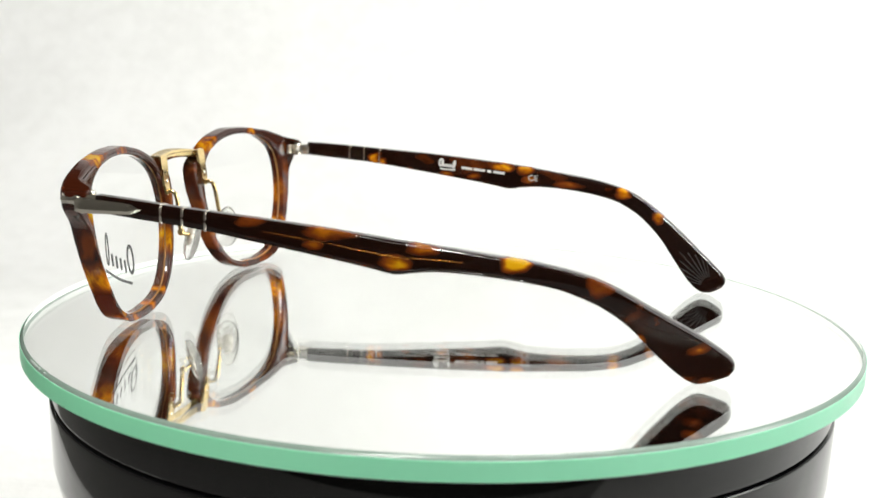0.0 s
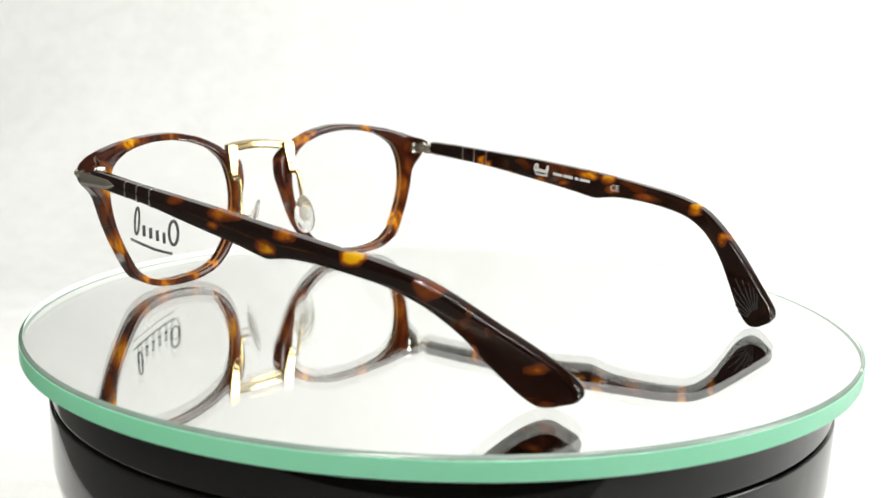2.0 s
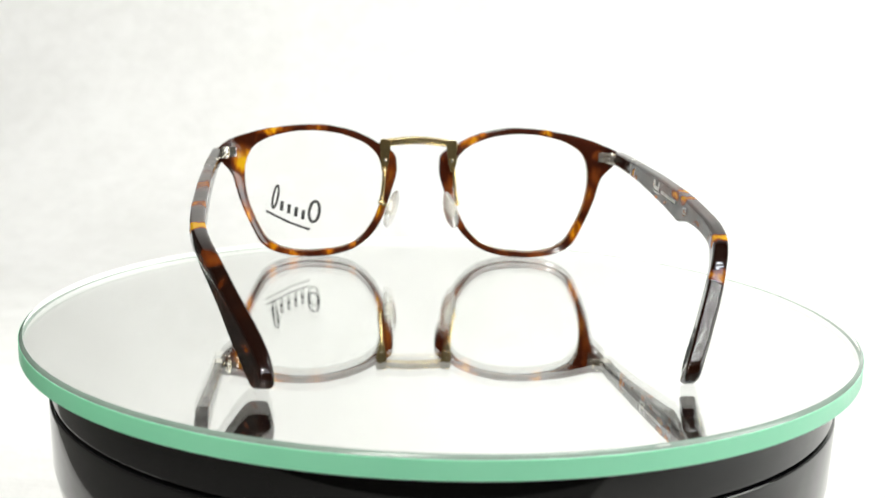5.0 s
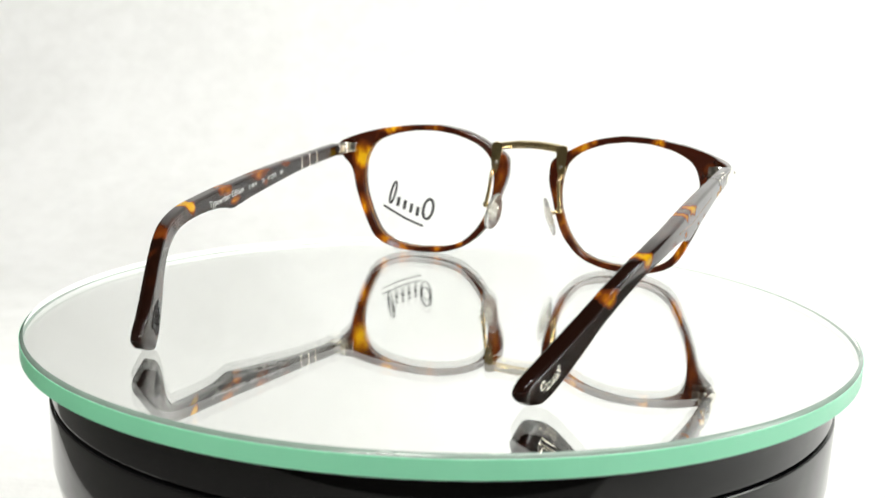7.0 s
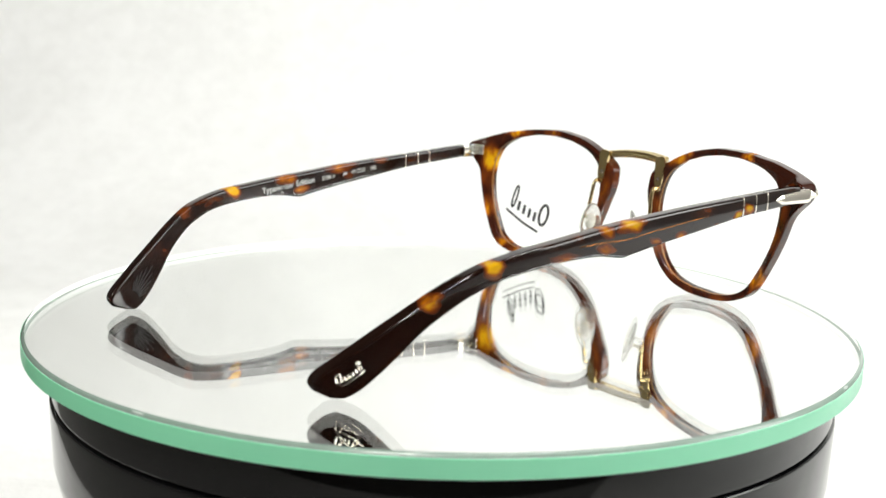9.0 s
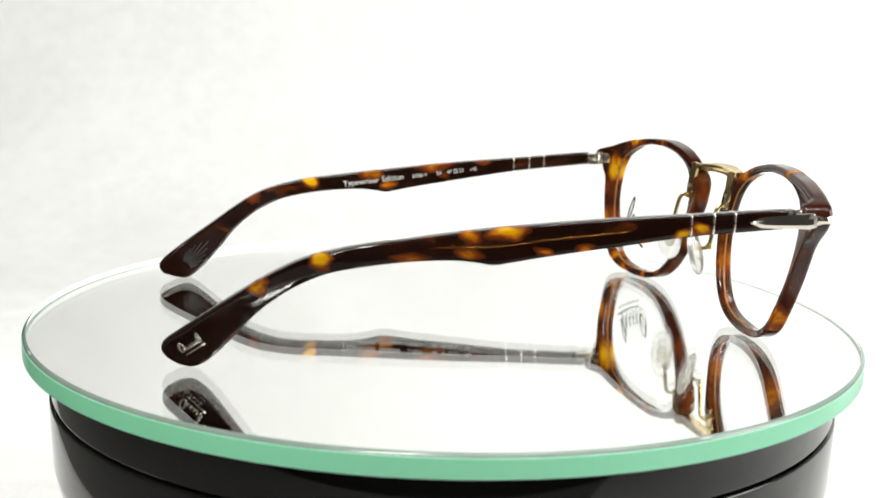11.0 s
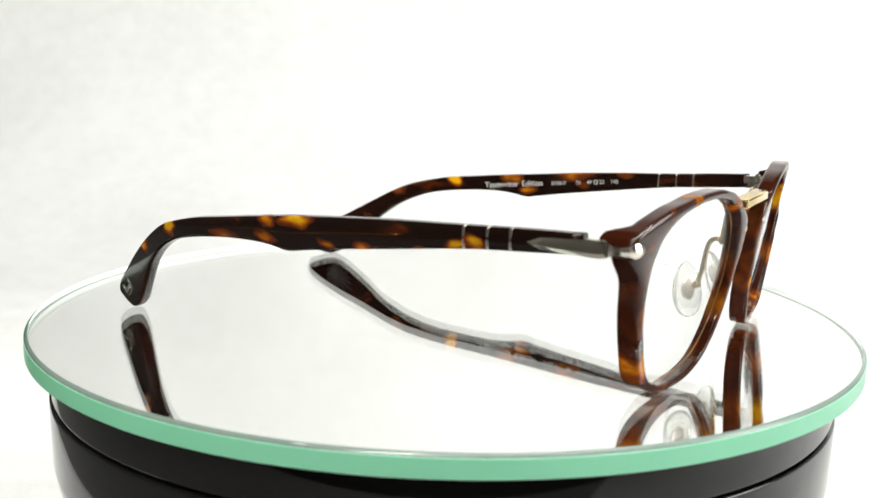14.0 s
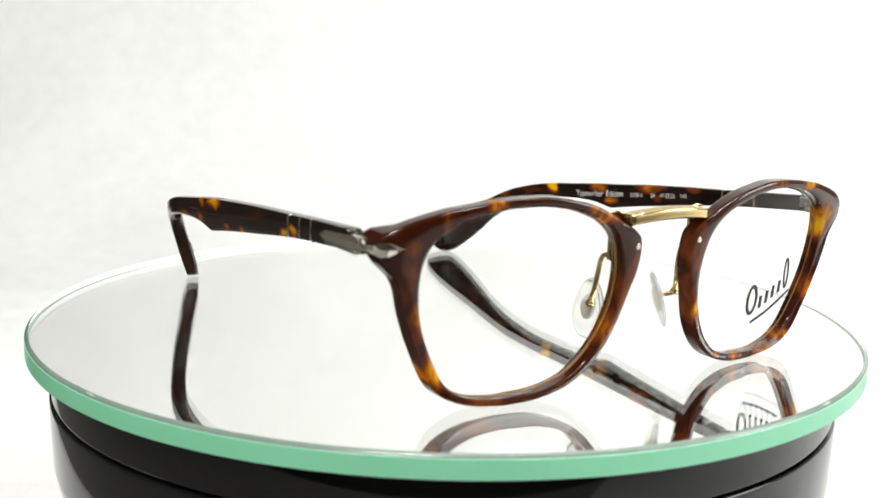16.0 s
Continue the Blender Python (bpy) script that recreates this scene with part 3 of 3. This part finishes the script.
def build_bridge(parent):
    bm = bmesh.new()
    n = 24
    rings = []
    for i in range(n + 1):
        u = -1 + 2 * i / n
        x = 10.6 * u
        lift = 0.9 * (1 - u * u) + 36.6
        y = 76.9 + 1.2 * (1 - u * u)
        ring = []
        for k in range(9):
            ring.append((x, y + 2.6 - 3.6 * k / 8, lift + 0.75 + (0.16 if k % 2 else -0.1)))
        ring += [(x, y - 1.1, lift + 0.4), (x, y - 1.1, lift - 1.2), (x, y - 0.6, lift - 1.4), (x, y + 2.2, lift - 1.4)]
        ring += [(x, y + 2.55 + (0.14 if k % 2 else -0.1), lift - 1.1 + 0.28 * k) for k in range(6)]
        rings.append(ring)
    add_loft(bm, rings)
    bridge = part("bridge", bm, GOLD, parent, "ridged pale gold metal bridge")
    for sg in (-1, 1):
        bm = bmesh.new()
        line = [(9.0, 37.5), (11.2, 38.0), (12.5, 37.6), (12.8, 36.2), (12.6, 34.6), (12.3, 34.0), (12.6, 31.4), (12.5, 29.9), (12.0, 29.5), (12.2, 27.9), (11.5, 27.4), (10.4, 27.8), (10.3, 29.3), (9.8, 29.9), (9.6, 32.4), (9.3, 34.5), (9.1, 36)]
        add_plate(bm, line, lambda u, v, w: (sg * u, front_y(u, v) - 4.25 - w, v), 0.7)
        bmesh.ops.bevel(bm, geom=bm.edges[:], offset=0.16, segments=2, affect="EDGES", profile=0.5)
        add_box(bm, (min(sg * 9.0, sg * 10.9), 75.2, 36.4), (max(sg * 9.0, sg * 10.9), 79.2, 37.6), 0.3)
        plate = part("bridge_plate", bm, GOLD, bridge, "stepped gold plate behind the rim", smooth=False)
        bm = bmesh.new()
        add_ball(bm, (sg * 11.0, front_y(11, 31.2) - 4.92, 31.2), (0.62, 0.35, 0.62), 8)
        part("rivet", bm, SILVER, bridge, "round rivet head on the plate")
        bm = bmesh.new()
        add_ball(bm, (sg * 8.7, front_y(8.7, 31.1) - 0.02, 31.1), (0.75, 0.22, 0.75), 8)
        part("rivet", bm, SILVER, bridge, "round silver rivet on the rim front")
        bm = bmesh.new()
        arm = [(11.3, 74.4, 28.0), (11.4, 72.9, 28.6), (11.4, 71.6, 27.6), (11.5, 70.9, 24.8), (11.9, 70.4, 21.0), (12.2, 69.9, 18.8), (11.6, 69.3, 17.4), (10.4, 68.4, 17.0)]
        add_tube(bm, [(sg * x, y, z) for x, y, z in spline(arm, 4)], 0.58, 10)
        part("pad_arm", bm, GOLD, bridge, "curved gold wire nose pad arm")
        bm = bmesh.new()
        add_ball(bm, (sg * 12.3, 69.7, 17.9), (1.0, 1.0, 1.0), 8)
        turn = Euler((0, sg * radians(-16), sg * radians(32))).to_matrix().to_4x4()
        part("pad_screw", bm, GOLD, bridge, "small round gold pad screw")
        bm = bmesh.new()
        add_ball(bm, (0, 0, 0), (1.15, 3.3, 6.4), 14)
        for v in bm.verts:
            v.co.y *= 1.0 - 0.14 * v.co.z / 6.2
        out, deep = (9.0, 68.1) if sg < 0 else (10.0, 66.9)
        bm.transform(Matrix.Translation((sg * out, deep, 16.0)) @ turn)
        ob = part("nose_pad", bm, PAD, bridge, "clear oval silicone nose pad")
        ob.visible_shadow = False
        bm = bmesh.new()
        add_ball(bm, (0, 0, 0), (0.6, 1.6, 2.7), 12)
        bm.transform(Matrix.Translation((sg * (out + 0.5), deep + 0.3, 16.4)) @ turn)
        part("pad_core", bm, CORE, bridge, "pale inset of the nose pad")
    return bridge


def add_stroke(bm, points, width, at, thick=0.05, per=5):
    """A flat pen stroke along a few points."""
    pts = [Vector((p[0], p[1])) for p in spline(points, per)]
    left, right = [], []
    for i, p in enumerate(pts):
        d = (pts[min(i + 1, len(pts) - 1)] - pts[max(i - 1, 0)]).normalized()
        s = Vector((-d.y, d.x)) * width / 2
        left.append(p + s)
        right.append(p - s)
    rings = [[at(a.x, a.y, 0), at(b.x, b.y, 0), at(b.x, b.y, thick), at(a.x, a.y, thick)] for a, b in zip(left, right)]
    add_loft(bm, rings)


def emblem(bm, at, s, w):
    """A plain mark, s wide: a heavy leaning oval, four short slanted bars and a slim tall oval over a line."""
    turn = [k * math.pi / 6 for k in range(13)]

    def stroke(points, f):
        add_stroke(bm, [(s * (u + 0.2 * v), s * v) for u, v in points], w * f, at, per=2)

    def oval(u, v, a, b, f):
        stroke([(u + a * math.cos(q), v + b * math.sin(q)) for q in turn], f)
    oval(0.09, 0.24, 0.10, 0.19, 1.6)
    for k in range(4):
        stroke([(0.28 + 0.145 * k, 0.02), (0.29 + 0.145 * k, 0.10), (0.30 + 0.145 * k, 0.19)], 1.8)
    oval(0.88, 0.22, 0.045, 0.21, 1.2)
    stroke([(0.10, -0.1), (0.5, -0.125), (1.0, -0.09)], 1.2)


def words(name, text, size, m, material, parent, label):
    """Printed words in the built-in font as a thin mesh. m: place in mm, x along the line, y up."""
    curve = bpy.data.curves.new(name, "FONT")
    curve.body, curve.size, curve.extrude = text, size, 0.02
    tmp = new(name + "_curve", curve)
    mesh = bpy.data.meshes.new_from_object(tmp)
    bpy.data.objects.remove(tmp)
    mesh.transform(Matrix.Scale(0.001, 4) @ m)
    mesh.name = name
    mesh.materials.append(material)
    ob = new(name, mesh)
    ob.parent = parent
    return tagged(ob, label)


def inner_face(sg, y):
    slope = (arm_x(y + 1, sg) - arm_x(y - 1, sg)) / 2
    return sg * (arm_x(y, sg) - arm_t(y) * math.hypot(1, slope) - 0.06)


def tip_face(sg, y, z, inner=False):
    """The x of the arm's broad side at y, z near the tip."""
    best = None
    for uy, uz, ly, lz in arm_rows(sg)[50:]:
        u, d = Vector((uy, uz)), Vector((ly - uy, lz - uz))
        f = max(0, min(1, (Vector((y, z)) - u).dot(d) / d.dot(d)))
        miss = (u + d * f - Vector((y, z))).length
        if best is None or miss < best[0]:
            best = (miss, (uy + ly) / 2)
    at = best[1] + ARM_TWIST[sg] * (y - best[1])
    slope = (arm_x(at + 1, sg) - arm_x(at - 1, sg)) / 2
    return sg * (arm_x(at, sg) - (arm_t(at) * math.hypot(1, slope) + 0.03 if inner else -0.2))


def build_prints(left_temple, right_temple, lens):
    def on_lens(u, v, w):
        c, s = math.cos(radians(23)), math.sin(radians(23))
        x, z = -33.2 - (u * c - v * s), 9.4 + u * s + v * c
        return (x, front_y(-x, z) - 1.55 - 0.0018 * (z - CENTRE[1]) ** 2 + w, z)
    bm = bmesh.new()
    emblem(bm, on_lens, 17.0, 0.62)
    part("lens_emblem", bm, INK, lens, "black printed slanted emblem")
    # inner face of the left arm: the line runs forward
    y0, y1 = -21.0, 26.0
    p0, p1 = Vector((inner_face(-1, y0), y0, 24.2)), Vector((inner_face(-1, y1), y1, 29.4))
    d = (p1 - p0).normalized()
    up = (Vector((0, 0, 1)) - d * d.z).normalized()
    nrm = d.cross(up)

    def line(off):
        o = p0 + d * off
        o.x = inner_face(-1, o.y)
        return Matrix(((d.x, up.x, nrm.x, o.x), (d.y, up.y, nrm.y, o.y), (d.z, up.z, nrm.z, o.z), (0, 0, 0, 1)))
    words("words", "Typewriter", 2.5, line(2.2), PRINT, left_temple, "white printed words")
    words("words", "Edition", 2.5, line(14.6), PRINT, left_temple, "white printed words")
    words("numbers", "3108-V", 1.7, line(24.4), PRINT, left_temple, "white printed numbers")
    words("numbers", "24", 1.7, line(32.4), PRINT, left_temple, "white printed numbers")
    words("numbers", "47", 1.7, line(35.9), PRINT, left_temple, "white printed numbers")
    words("numbers", "22", 1.7, line(39.8), PRINT, left_temple, "white printed numbers")
    box, m = bmesh.new(), line(38.3)
    for p, q in (((0, 0), (1, 0)), ((1, 0), (1, 1.1)), ((1, 1.1), (0, 1.1)), ((0, 1.1), (0, 0))):
        add_stroke(box, [p, ((p[0] + q[0]) / 2, (p[1] + q[1]) / 2), q], 0.2, lambda u, v, w: m @ Vector((u, v, w)), per=1)
    part("print_box", box, PRINT, left_temple, "small white printed square")
    words("numbers", "145", 1.7, line(43.4), PRINT, left_temple, "white printed numbers")
    # inner face of the right arm: the line runs backward
    def on_right(u, v, w):
        y = 18.0 - u
        return (inner_face(1, y) - w, y, 30.6 - u * 0.07 + v)
    bm = bmesh.new()
    emblem(bm, on_right, 5.5, 0.42)
    part("arm_emblem", bm, PRINT, right_temple, "white printed emblem")
    for k, (a, b) in enumerate(((7.5, 11.0), (11.5, 15.2), (15.8, 17.2), (17.8, 21.5))):
        bm = bmesh.new()
        add_stroke(bm, [(a, 0.5), ((a + b) / 2, 0.5), (b, 0.5)], 0.8, on_right)
        part("print_bar", bm, PRINT, right_temple, "pale printed bar")
    o = Vector((inner_face(1, -13.5) - 0.15, -11.0, 27.8))
    words("mark", "CE", 2.6, Matrix(((0, 0, -1, o.x), (-1, 0, 0, o.y), (0, 1, 0, o.z), (0, 0, 0, 1))), PRINT, right_temple, "white printed mark")
    # outer side of the right tip: silver emblem
    def on_tip(u, v, w):
        c, n = math.cos(radians(39)), math.sin(radians(39))
        y, z = -68.0 + u * c - v * n, 3.4 + u * n + v * c
        return (tip_face(1, y, z) + w, y, z)
    bm = bmesh.new()
    emblem(bm, on_tip, 5.4, 0.28)
    part("tip_emblem", bm, SILVER, right_temple, "inlaid silver emblem")
    # fans of fine engraved rays on the inner side of both tips
    for sg, temple in ((-1, left_temple), (1, right_temple)):
        for k in range(9):
            a = radians(8 + 8.5 * k) if sg > 0 else radians(16 + 7 * k)
            bm = bmesh.new()

            def on_inner(u, v, w):
                y, z = -68.6 + u, 2.2 + v
                return (tip_face(sg, y, z, True) - sg * w, y, z)
            r1 = (13.0 if sg > 0 else 11.5) - abs(k - 4) * 1.5
            add_stroke(bm, [(r * math.cos(a), r * math.sin(a)) for r in (3.0, 0.6 * r1, r1)], 0.3, on_inner, 0.08)
            part("ray", bm, RAY, temple)


def build_glasses():
    g = tagged(new("eyeglasses"), "tortoiseshell acetate eyeglasses with gold bridge, standing open on the mirror", "eyeglasses")
    temples, lenses = {}, {}
    for sg, rim_mat, arm_mat in ((-1, RIM_L, TORT_L), (1, RIM_R, TORT_R)):
        rim = build_rim(sg, g, rim_mat)
        lenses[sg] = build_lens(sg, g)
        temples[sg] = build_temple(sg, g, arm_mat)
        for y in ((48.0, 43.1, 37.9) if sg > 0 else (47.1, 42.1, 36.8)):
            build_band(sg, y, temples[sg])
        build_arrow(sg, temples[sg], rim)
        bm = bmesh.new()
        rows = [(y, station_near(y, sg)) for y in np.linspace(24, -19, 16)]
        add_tube(bm, [(sg * (arm_x(y, sg) + 0.08), y, q[1] + (q[3] - q[1]) * 0.47) for y, q in rows], 0.1, 8)
        part("core_wire", bm, WIRE, temples[sg], "thin dark wire core showing in the acetate")
    build_bridge(g)
    build_prints(temples[-1], temples[1], lenses[-1])
    return g


build_setting()
for lamp in LED_PANELS:
    build_led_panel(*lamp)
build_turntable()
DISC = build_disc()
GLASSES = build_glasses()


def motions():
    """The disc turns evenly, with the spectacles on it."""
    disc_rows, glass_rows = [], []
    for i in range(33):
        t = i * 0.5
        turn = pose(0, 0, 0, 0, 0, 13.886 * (5.489 - t))
        disc_rows.append((t, turn))
        glass_rows.append((t, turn @ pose(-0.0009, 0, 0)))
    walk(DISC, disc_rows)
    walk(GLASSES, glass_rows)


motions()
